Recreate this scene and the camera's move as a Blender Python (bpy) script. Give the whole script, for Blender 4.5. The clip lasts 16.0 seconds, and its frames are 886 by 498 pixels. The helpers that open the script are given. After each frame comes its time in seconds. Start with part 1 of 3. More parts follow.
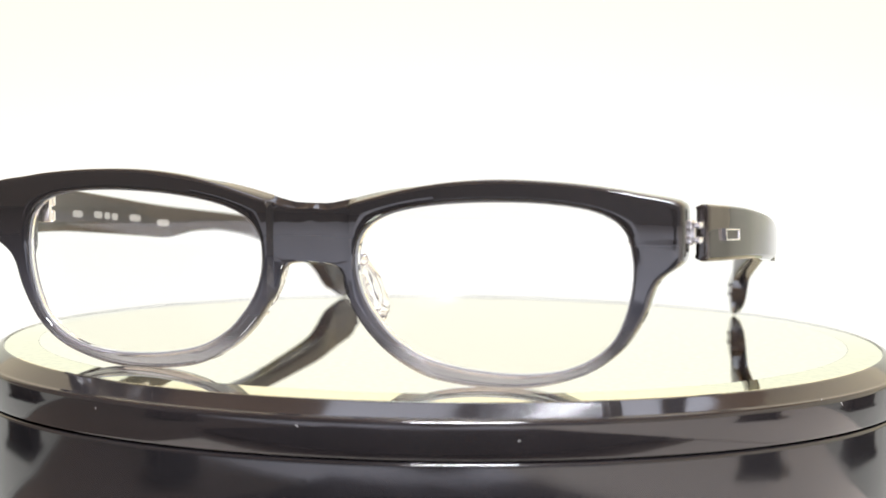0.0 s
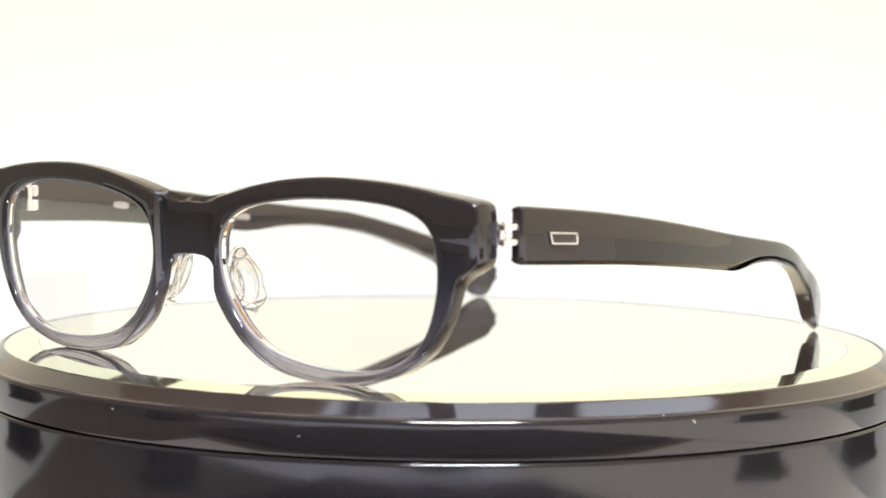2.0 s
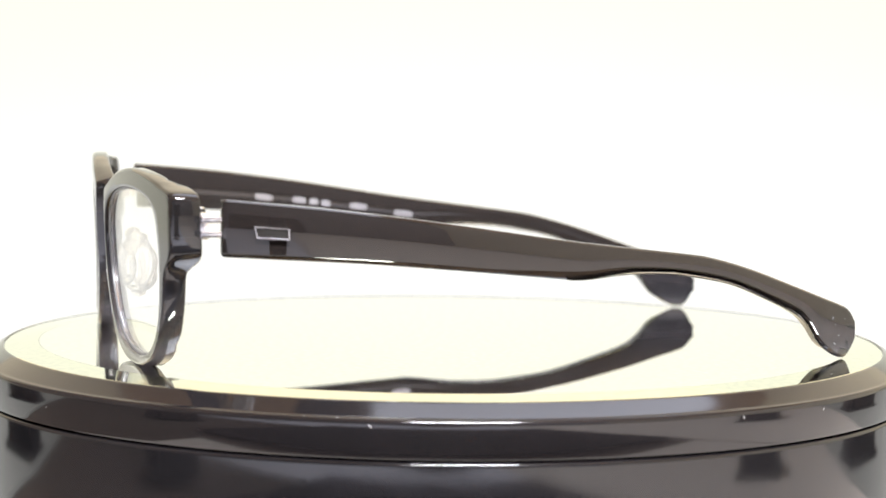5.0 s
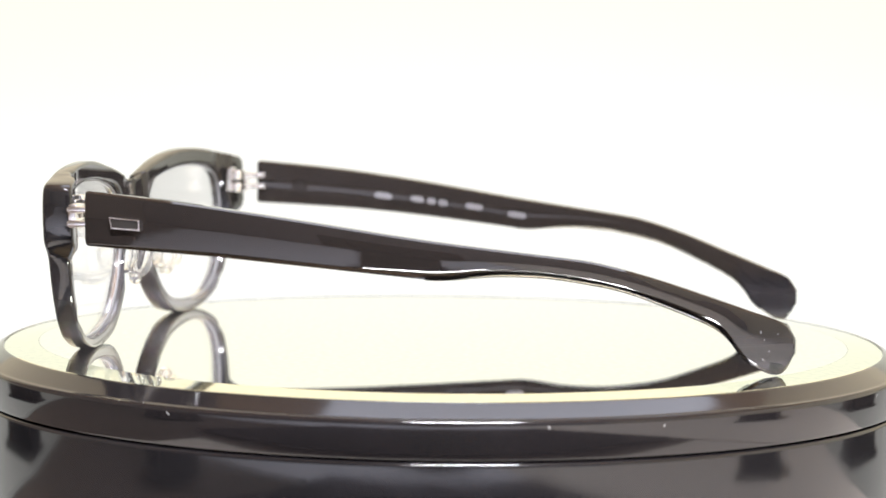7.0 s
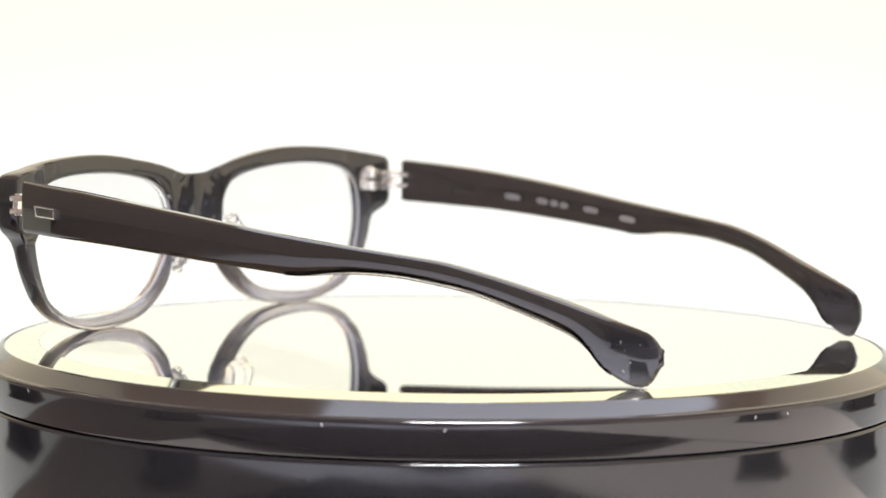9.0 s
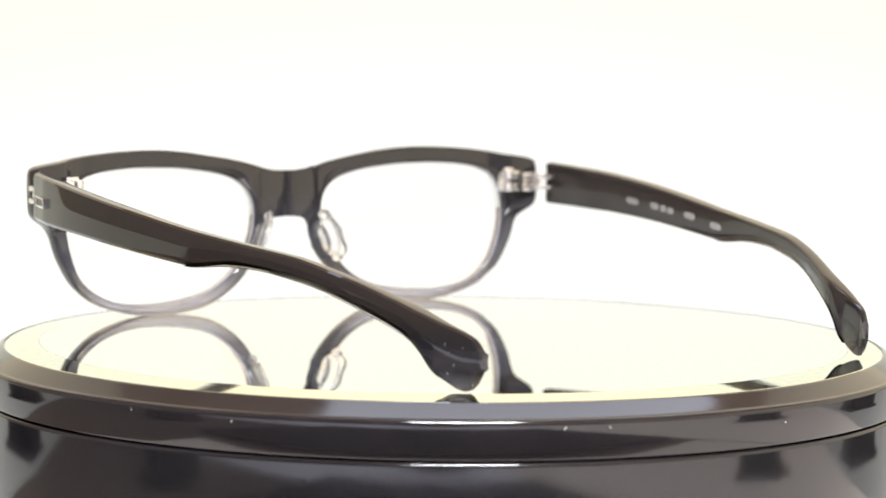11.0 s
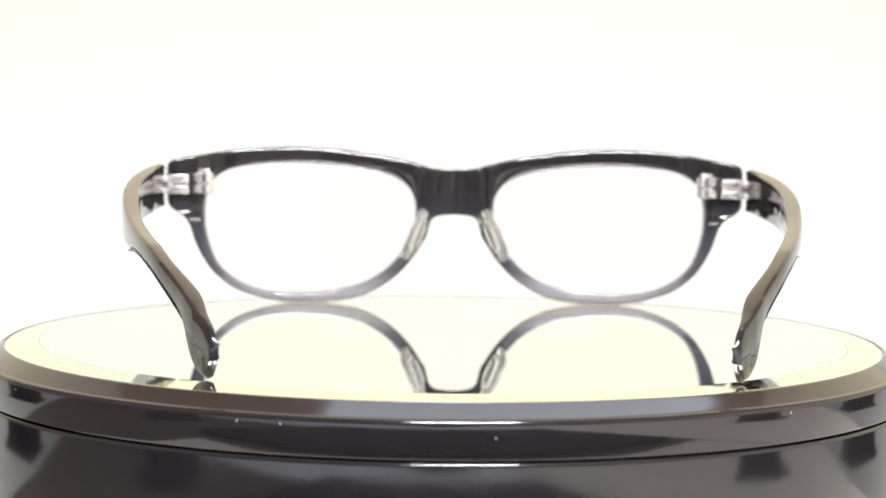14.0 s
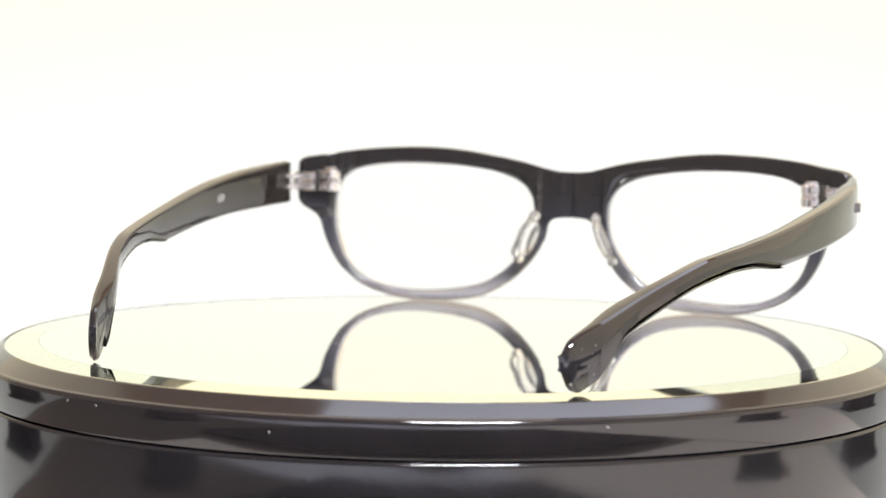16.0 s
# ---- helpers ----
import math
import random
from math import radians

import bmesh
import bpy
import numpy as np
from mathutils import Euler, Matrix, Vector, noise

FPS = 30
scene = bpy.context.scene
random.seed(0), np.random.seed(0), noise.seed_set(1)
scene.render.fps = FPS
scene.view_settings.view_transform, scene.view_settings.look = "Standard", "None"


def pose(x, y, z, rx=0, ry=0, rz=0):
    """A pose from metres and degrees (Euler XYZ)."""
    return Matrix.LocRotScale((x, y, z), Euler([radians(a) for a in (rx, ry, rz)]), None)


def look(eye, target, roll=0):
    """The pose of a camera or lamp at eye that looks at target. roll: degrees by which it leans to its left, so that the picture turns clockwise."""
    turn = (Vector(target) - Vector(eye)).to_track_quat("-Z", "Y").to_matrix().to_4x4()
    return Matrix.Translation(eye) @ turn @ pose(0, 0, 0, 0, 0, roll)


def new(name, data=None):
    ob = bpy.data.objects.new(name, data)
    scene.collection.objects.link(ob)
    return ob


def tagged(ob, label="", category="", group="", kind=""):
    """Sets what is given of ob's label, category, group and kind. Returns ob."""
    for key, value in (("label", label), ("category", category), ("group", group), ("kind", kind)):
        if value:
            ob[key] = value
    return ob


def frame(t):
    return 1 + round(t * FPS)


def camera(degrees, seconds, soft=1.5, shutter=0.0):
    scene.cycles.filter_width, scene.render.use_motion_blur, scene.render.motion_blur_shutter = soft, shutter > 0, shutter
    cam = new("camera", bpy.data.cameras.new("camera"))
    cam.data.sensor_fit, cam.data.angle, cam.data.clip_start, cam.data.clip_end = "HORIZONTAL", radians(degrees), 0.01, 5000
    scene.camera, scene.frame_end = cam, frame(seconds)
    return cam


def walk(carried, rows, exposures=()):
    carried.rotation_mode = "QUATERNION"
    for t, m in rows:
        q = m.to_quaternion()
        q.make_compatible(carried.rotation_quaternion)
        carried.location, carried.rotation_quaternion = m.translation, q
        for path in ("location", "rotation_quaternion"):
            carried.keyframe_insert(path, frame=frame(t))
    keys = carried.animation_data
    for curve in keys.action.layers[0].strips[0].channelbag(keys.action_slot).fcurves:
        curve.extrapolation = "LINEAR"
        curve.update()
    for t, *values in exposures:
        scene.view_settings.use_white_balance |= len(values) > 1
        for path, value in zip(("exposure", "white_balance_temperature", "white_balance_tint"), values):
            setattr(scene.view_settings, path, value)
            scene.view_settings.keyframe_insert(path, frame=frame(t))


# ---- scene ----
# The camera stands still on its tripod before a turning display stand.
cam = camera(21.512, 16.0, soft=1.5)
cam.data.dof.use_dof = True
cam.data.dof.focus_distance = 0.463
cam.data.dof.aperture_fstop = 22.0
CAM_POSE = Matrix.Translation((0.0, -0.50257, 0.05967)) @ pose(0, 0, 0, 0, 0, 0.2180) @ pose(0, 0, 0, 90 - 4.6096, 0, 0) @ pose(0, 0, 0, 0, 0, 0.6451)
walk(cam, [(0.0, CAM_POSE), (16.0, CAM_POSE)])

# ---- light: lamps, and glow put into the cloth round the stand ----
MM = 0.001
world = bpy.data.worlds.new("world")
world.use_nodes = True
world.node_tree.nodes["Background"].inputs[0].default_value = (1.0, 0.98, 0.96, 1)
world.node_tree.nodes["Background"].inputs[1].default_value = 0.2
scene.world = world


def area_lamp(name, at, target, sx, sy, watts, colour):
    lamp = bpy.data.lights.new(name, "AREA")
    lamp.shape, lamp.size, lamp.size_y = "RECTANGLE", sx, sy
    lamp.energy, lamp.color = watts, colour
    ob = new(name, lamp)
    ob.matrix_world = look(at, target)
    return ob


area_lamp("ceiling_lamp", (0.16, 0.42, 0.97), (0.16, 0.40, 0.0), 0.74, 0.5, 4.6, (0.74, 0.82, 1.0))
area_lamp("front_lamp", (0.075, -0.62, 0.86), (0.0, 0.0, 0.0), 0.36, 0.08, 34.0, (0.93, 0.94, 1.0))
# Fill lamp added to brighten the wall behind the camera; no known source.
area_lamp("wall_fill", (0.65, -0.95, 0.94), (0.65, -1.5, 0.15), 0.9, 0.25, 4.2, (0.86, 0.90, 1.0))
scene.view_settings.exposure = 0.0


# ---- materials ----
def material(name):
    m = bpy.data.materials.new(name)
    m.use_nodes = True
    return m, m.node_tree.nodes, m.node_tree.links, m.node_tree.nodes["Principled BSDF"]


def grain(nodes, links, scale, detail=4.0, coords="Object"):
    tc = nodes.new("ShaderNodeTexCoord")
    n = nodes.new("ShaderNodeTexNoise")
    n.inputs["Scale"].default_value, n.inputs["Detail"].default_value = scale, detail
    links.new(tc.outputs[coords], n.inputs["Vector"])
    return n


def ramp(nodes, links, source, stops):
    r = nodes.new("ShaderNodeValToRGB")
    els = r.color_ramp.elements
    while len(els) < len(stops):
        els.new(0.5)
    for e, (p, c) in zip(els, stops):
        e.position, e.color = p, (*c, 1)
    links.new(source, r.inputs["Fac"])
    return r


def bump(nodes, links, bsdf, source, strength, distance):
    b = nodes.new("ShaderNodeBump")
    b.inputs["Strength"].default_value, b.inputs["Distance"].default_value = strength, distance
    links.new(source, b.inputs["Height"])
    links.new(b.outputs["Normal"], bsdf.inputs["Normal"])


def fabric(name, colour, glow=0.0, shine=(1, 1, 1)):
    """Tent cloth; glow is emission added to it, with no lamp behind."""
    m, nodes, links, b = material(name)
    n = grain(nodes, links, 3.0)
    r = ramp(nodes, links, n.outputs["Fac"], [(0.3, [c * 0.95 for c in colour]), (0.7, colour)])
    links.new(r.outputs["Color"], b.inputs["Base Color"])
    b.inputs["Roughness"].default_value = 0.9
    b.inputs["Specular IOR Level"].default_value = 0.2
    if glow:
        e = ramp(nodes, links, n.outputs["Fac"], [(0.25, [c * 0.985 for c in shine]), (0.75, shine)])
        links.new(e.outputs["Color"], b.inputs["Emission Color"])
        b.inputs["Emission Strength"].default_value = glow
    weave = grain(nodes, links, 900.0, 2.0)
    bump(nodes, links, b, weave.outputs["Fac"], 0.15, 0.0005)
    return m


def gloss(name, colour, rough, smear=0.06, spec=0.5):
    """Polished black plastic with faint smears and hairline wear."""
    m, nodes, links, b = material(name)
    n = grain(nodes, links, 60.0, 6.0)
    r = ramp(nodes, links, n.outputs["Fac"], [(0.3, colour), (0.75, [c * 1.35 for c in colour])])
    links.new(r.outputs["Color"], b.inputs["Base Color"])
    mr = nodes.new("ShaderNodeMapRange")
    mr.inputs["From Min"].default_value, mr.inputs["From Max"].default_value = 0.35, 0.8
    mr.inputs["To Min"].default_value, mr.inputs["To Max"].default_value = rough, rough + smear
    links.new(n.outputs["Fac"], mr.inputs["Value"])
    links.new(mr.outputs["Result"], b.inputs["Roughness"])
    b.inputs["Specular IOR Level"].default_value = spec
    fine = grain(nodes, links, 450.0, 3.0)
    bump(nodes, links, b, fine.outputs["Fac"], 0.02, 0.0003)
    return m


def acetate(name, low, high, clear_top, clear_low, tint_top, tint_mid, tint_low, rough=0.02):
    """Smoke acetate that fades from nearly black above to clear grey below."""
    m, nodes, links, b = material(name)
    tc = nodes.new("ShaderNodeTexCoord")
    sep = nodes.new("ShaderNodeSeparateXYZ")
    links.new(tc.outputs["Object"], sep.inputs[0])
    n = grain(nodes, links, 90.0, 3.0)
    add = nodes.new("ShaderNodeMath")
    add.operation = "MULTIPLY_ADD"
    add.inputs[1].default_value = 0.0015
    links.new(n.outputs["Fac"], add.inputs[0])
    links.new(sep.outputs["Z"], add.inputs[2])
    fac = nodes.new("ShaderNodeMapRange")
    fac.interpolation_type = "SMOOTHSTEP"
    fac.inputs["From Min"].default_value, fac.inputs["From Max"].default_value = low * MM, high * MM
    links.new(add.outputs[0], fac.inputs["Value"])
    col = ramp(nodes, links, fac.outputs["Result"], [(0.0, tint_low), (0.2, [0.2 * c for c in tint_low]), (0.5, tint_mid), (0.8, [0.5 * c for c in tint_mid]), (1.0, tint_top)])
    links.new(col.outputs["Color"], b.inputs["Base Color"])
    clear = nodes.new("ShaderNodeMapRange")
    clear.inputs["From Max"].default_value = 0.55
    clear.inputs["To Min"].default_value, clear.inputs["To Max"].default_value = clear_low, clear_top
    links.new(fac.outputs["Result"], clear.inputs["Value"])
    links.new(clear.outputs["Result"], b.inputs["Transmission Weight"])
    b.inputs["IOR"].default_value = 1.5
    mr = nodes.new("ShaderNodeMapRange")
    mr.inputs["To Min"].default_value, mr.inputs["To Max"].default_value = rough, rough * 2 + 0.02
    links.new(n.outputs["Fac"], mr.inputs["Value"])
    links.new(mr.outputs["Result"], b.inputs["Roughness"])
    fine = grain(nodes, links, 220.0, 2.0)
    bump(nodes, links, b, fine.outputs["Fac"], 0.012, 0.0004)
    return m


def metal(name, colour, rough, relief=0.04):
    m, nodes, links, b = material(name)
    n = grain(nodes, links, 700.0, 3.0)
    r = ramp(nodes, links, n.outputs["Fac"], [(0.3, [c * 0.88 for c in colour]), (0.7, colour)])
    links.new(r.outputs["Color"], b.inputs["Base Color"])
    b.inputs["Metallic"].default_value, b.inputs["Roughness"].default_value = 1.0, rough
    if relief:
        bump(nodes, links, b, n.outputs["Fac"], relief, 0.0002)
    return m


def clear(name, colour, ior, rough=0.0):
    m, nodes, links, b = material(name)
    b.inputs["Base Color"].default_value = (*colour, 1)
    b.inputs["Transmission Weight"].default_value = 1.0
    b.inputs["IOR"].default_value, b.inputs["Roughness"].default_value = ior, rough
    return m


def flat(name, colour, rough=0.6):
    m, nodes, links, b = material(name)
    n = grain(nodes, links, 300.0)
    r = ramp(nodes, links, n.outputs["Fac"], [(0.3, [c * 0.85 for c in colour]), (0.7, colour)])
    links.new(r.outputs["Color"], b.inputs["Base Color"])
    b.inputs["Roughness"].default_value = rough
    return m


# The sheet gives off its own light in place of lamps behind it.
M_BACK = fabric("glowing_cloth", (0.05, 0.05, 0.045), 1.0, (1.0, 0.985, 0.84))


def paint_falloff(m):
    """Light falloff painted into the emission: whitest near the table, creamier above and to the sides."""
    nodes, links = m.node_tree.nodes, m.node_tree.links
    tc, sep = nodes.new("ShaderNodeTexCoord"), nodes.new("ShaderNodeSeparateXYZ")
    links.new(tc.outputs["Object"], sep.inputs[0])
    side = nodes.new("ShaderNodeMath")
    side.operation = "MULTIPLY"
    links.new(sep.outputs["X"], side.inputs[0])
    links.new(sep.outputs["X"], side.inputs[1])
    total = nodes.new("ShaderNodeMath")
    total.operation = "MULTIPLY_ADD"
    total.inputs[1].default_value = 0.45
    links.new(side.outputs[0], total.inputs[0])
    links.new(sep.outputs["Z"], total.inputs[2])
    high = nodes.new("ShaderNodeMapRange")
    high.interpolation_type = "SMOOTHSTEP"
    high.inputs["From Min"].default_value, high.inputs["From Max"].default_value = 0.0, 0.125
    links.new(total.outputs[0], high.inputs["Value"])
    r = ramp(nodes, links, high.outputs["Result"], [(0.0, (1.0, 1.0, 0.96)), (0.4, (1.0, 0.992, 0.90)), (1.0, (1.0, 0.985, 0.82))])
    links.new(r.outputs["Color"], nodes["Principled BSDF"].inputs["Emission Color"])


paint_falloff(M_BACK)
# Side and back wall materials carry added emission to brighten reflections.
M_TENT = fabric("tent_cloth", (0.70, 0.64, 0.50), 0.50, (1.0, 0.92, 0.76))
M_LEFT = fabric("brown_side_cloth", (0.24, 0.195, 0.16), 0.07, (1.0, 0.84, 0.70))
M_COOL = fabric("grey_room_wall", (0.36, 0.355, 0.40))
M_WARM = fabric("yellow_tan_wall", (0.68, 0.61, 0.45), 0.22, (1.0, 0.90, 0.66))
M_TAN = fabric("tan_ceiling_board", (0.49, 0.33, 0.205))
M_SHEET = fabric("white_reflector_cloth", (0.80, 0.745, 0.69))
M_MAT = fabric("pale_blue_reflector_mat", (0.78, 0.80, 0.90))
M_FLOOR = fabric("brown_table_top", (0.13, 0.105, 0.09))
M_FRONT = acetate("fading_smoke_acetate", -1.0, 32.0, 0.0, 0.97, (0.0135, 0.0122, 0.0122), (0.035, 0.035, 0.042), (0.48, 0.465, 0.51), 0.006)
M_TEMPLE = acetate("dark_smoke_acetate", 0.0, 14.0, 0.03, 0.75, (0.0165, 0.0135, 0.0125), (0.021, 0.0195, 0.022), (0.13, 0.125, 0.145), 0.015)
# Clear material for a rod that stands in for an edge highlight.
M_EDGE_GLINT = clear("clear_glint_rod", (0.96, 0.94, 0.93), 1.49, 0.01)
M_STEEL = metal("bright_steel", (0.93, 0.91, 0.90), 0.26)
M_BRONZE = metal("bronze_screw", (0.42, 0.34, 0.28), 0.3)
M_SILVER = metal("mirror_silver", (1.0, 1.0, 0.965), 0.0, 0.0)
M_BEVEL = metal("tinted_mirror_edge", (0.86, 0.90, 0.75), 0.03, 0.01)
M_LENS = clear("lens_plastic", (1.0, 1.0, 0.995), 1.46)
M_PAD = clear("clear_pad", (1.0, 1.0, 1.0), 1.47, 0.01)
M_PAD.node_tree.nodes["Principled BSDF"].inputs["Transmission Weight"].default_value = 0.95
M_BLACK = gloss("black_gloss_plastic", (0.011, 0.0098, 0.0105), 0.07)
M_BASE = gloss("black_base_plastic", (0.009, 0.0085, 0.0095), 0.08, 0.06, 0.5)
M_GROOVE = flat("matt_black", (0.006, 0.006, 0.006), 0.8)
M_INLAY = gloss("dark_inlay", (0.02, 0.018, 0.016), 0.2)
M_PRINT = metal("silver_print", (0.50, 0.50, 0.53), 0.32)
M_FROST = flat("frosted_edge", (0.17, 0.168, 0.175), 0.35)
M_SCRATCH = flat("pale_scratch", (0.55, 0.55, 0.55), 0.7)
M_FLECK = flat("dull_fleck", (0.14, 0.14, 0.15), 0.5)
M_DARK = flat("dark_equipment", (0.012, 0.012, 0.014), 0.8)
M_DARK.node_tree.nodes["Principled BSDF"].inputs["Specular IOR Level"].default_value = 0.1


# ---- mesh helpers, in millimetres ----
def part(name, bm, mat, parent=None, label="", smooth=40.0):
    bmesh.ops.remove_doubles(bm, verts=bm.verts, dist=1e-5)
    bmesh.ops.recalc_face_normals(bm, faces=bm.faces)
    bmesh.ops.scale(bm, vec=(MM, MM, MM), verts=bm.verts)
    me = bpy.data.meshes.new(name)
    bm.to_mesh(me)
    bm.free()
    me.materials.append(mat)
    if smooth:
        me.shade_smooth()
        me.set_sharp_from_angle(angle=radians(smooth))
    ob = new(name, me)
    if parent:
        ob.parent = parent
    if label:
        ob["label"] = label
    return ob


def box(bm, lo, hi, bevel=0.0, turn=None):
    c = [(a + b) / 2 for a, b in zip(lo, hi)]
    s = [b - a for a, b in zip(lo, hi)]
    m = Matrix.Translation(c) @ (turn or Matrix()) @ Matrix.Diagonal((*s, 1))
    vs = bmesh.ops.create_cube(bm, size=1, matrix=m)["verts"]
    if bevel:
        es = list({e for v in vs for e in v.link_edges})
        bmesh.ops.bevel(bm, geom=es, offset=bevel, segments=2, affect="EDGES", profile=0.5)


def lathe(bm, profile, n=256, closed=False):
    """A ring of quads from (radius, height) pairs."""
    rows = []
    for r, z in profile:
        if r < 1e-6:
            rows.append([bm.verts.new((0, 0, z))] * n)
        else:
            rows.append([bm.verts.new((r * math.cos(2 * math.pi * k / n), r * math.sin(2 * math.pi * k / n), z)) for k in range(n)])
    pairs = list(zip(rows, rows[1:])) + ([(rows[-1], rows[0])] if closed else [])
    for a, b in pairs:
        for k in range(n):
            vs = []
            for v in (a[k], a[(k + 1) % n], b[(k + 1) % n], b[k]):
                if v not in vs:
                    vs.append(v)
            if len(vs) > 2:
                bm.faces.new(vs)


def catmull(pts, steps=6, closed=False):
    p = [Vector(q) for q in pts]
    n = len(p)
    out = []
    for i in range(n if closed else n - 1):
        a, b, c, d = (p[(i + k) % n] if closed else p[min(max(i + k, 0), n - 1)] for k in (-1, 0, 1, 2))
        for s in range(steps):
            t = s / steps
            out.append(0.5 * ((2 * b) + (c - a) * t + (2 * a - 5 * b + 4 * c - d) * t * t + (3 * b - a - 3 * c + d) * t ** 3))
    if not closed:
        out.append(p[-1])
    return out


def smooth01(v):
    v = min(max(v, 0.0), 1.0)
    return v * v * (3 - 2 * v)


# ---- the sheet and unseen walls round the stand ----
def slab(name, lo, hi, mat, label):
    bm = bmesh.new()
    box(bm, [v * 1000 for v in lo], [v * 1000 for v in hi])
    return tagged(part(name, bm, mat, smooth=0), label, "wall", kind="structure")


BASE_Z = -0.045


def sweep():
    """White sheet with its own emission: flat from the stand backwards, then curving up."""
    bm = bmesh.new()
    line = [(100 * k, 0) for k in range(7)]
    line += [(600 + 200 * math.sin(radians(a)), 200 - 200 * math.cos(radians(a))) for a in range(6, 91, 6)] + [(800, 275)]
    back = []
    for y, z in line:
        back.append([bm.verts.new((x, y, z + BASE_Z * 1000)) for x in (-1200, 1200)])
    for a, b in zip(back, back[1:]):
        bm.faces.new([a[0], a[1], b[1], b[0]])
    ret = bmesh.ops.extrude_face_region(bm, geom=list(bm.faces))
    bmesh.ops.translate(bm, vec=(0, 2, -4), verts=[v for v in ret["geom"] if isinstance(v, bmesh.types.BMVert)])
    return tagged(part("backdrop", bm, M_BACK, smooth=60), "cream-white seamless sheet with added glow", "backdrop", kind="structure")


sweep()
# Unseen reflectors on the table, put there to brighten what the gloss mirrors.
tagged(slab("reflector_cloth", (0.13, -1.49, BASE_Z - 0.005), (1.2, -0.002, BASE_Z), M_SHEET, "unseen white reflector cloth over the brown table"), category="cloth")
tagged(slab("reflector_mat", (-0.62, -1.49, BASE_Z - 0.005), (0.128, -0.34, BASE_Z - 0.001), M_MAT, "unseen pale blue-grey reflector mat on the brown table"), category="mat")
tagged(slab("stand_reflector", (-0.115, -0.13, BASE_Z - 0.005), (0.128, -0.002, BASE_Z), M_SHEET, "unseen white reflector cloth under the turntable"), category="cloth")
tagged(slab("floor", (-1.2, -1.5, BASE_Z - 0.03), (1.2, 0.9, BASE_Z - 0.006), M_FLOOR, "brown wooden table top under the white sheet"), category="floor")
slab("wall_back", (-1.2, 0.9, BASE_Z), (1.2, 0.92, 1.0), M_WARM, "yellow-tan wall with added glow behind the white sheet")
slab("wall_left", (-1.22, -1.5, BASE_Z), (-1.2, 0.92, 1.0), M_LEFT, "brown cloth side wall with faint added glow")
slab("wall_right", (1.2, -1.5, BASE_Z), (1.22, 0.92, 1.0), M_TENT, "cream cloth side wall with added glow")
slab("wall_front", (-1.22, -1.52, BASE_Z), (1.22, -1.5, 1.0), M_COOL, "plain grey room wall behind the camera")
tagged(slab("ceiling", (-1.22, -1.52, 1.0), (1.22, 0.92, 1.02), M_TAN, "plain tan board ceiling"), category="ceiling")


# ---- camera on its stand and dark blocks, seen mirrored in the gloss ----
def block(name, parts_list, label, category):
    thing = new(name)
    tagged(thing, label, category)
    for pname, lo, hi, bevel in parts_list:
        bm = bmesh.new()
        box(bm, lo, hi, bevel)
        part(pname, bm, M_DARK, thing)
    return thing


FLOOR = BASE_Z * 1000
block("video_camera", [("body", (-75, -690, 0), (75, -585, 115), 8), ("lens_barrel", (-38, -585, 22), (38, -520, 98), 10), ("tripod_head", (-45, -680, -42), (45, -600, 0), 5), ("base_plate", (-60, -695, FLOOR + 0.2), (60, -590, -41.5), 1)], "black video camera on a low tripod head", "camera")
# Unseen card added so that the middle of the rim mirrors something dark.
block("flag_card", [("sheet", (-150, -370, FLOOR + 0.2), (128, -150, FLOOR + 2.2), 0.5)], "unseen matt black card added to darken the mirrored rim", "card")
# Blocks placed only for the dark squares mirrored in rim and base.
for x, y in ((-258, -182), (286, -122), (-262, 36), (266, 38)):
    foot = block("mirrored_block", [("block", (x - 26, y - 26, FLOOR), (x + 26, y + 26, FLOOR + 30), 3), ("pad", (x - 30, y - 30, FLOOR), (x + 30, y + 30, FLOOR + 4), 1)], "low black block placed for its dark reflection", "lamp foot")
    tagged(foot, group="feet round the stand")

# ---- turntable ----
DISC = (-1.6, 0.0)


def arc(cx, cz, r, a0, a1, n=8):
    if a1 > a0:
        steps = [a0 + (a1 - a0) * k / n for k in range(n + 1)]
    else:
        steps = [a0 - (a0 - a1) * k / n for k in range(n + 1)]
    return [(cx + r * math.cos(radians(a)), cz + r * math.sin(radians(a))) for a in steps]


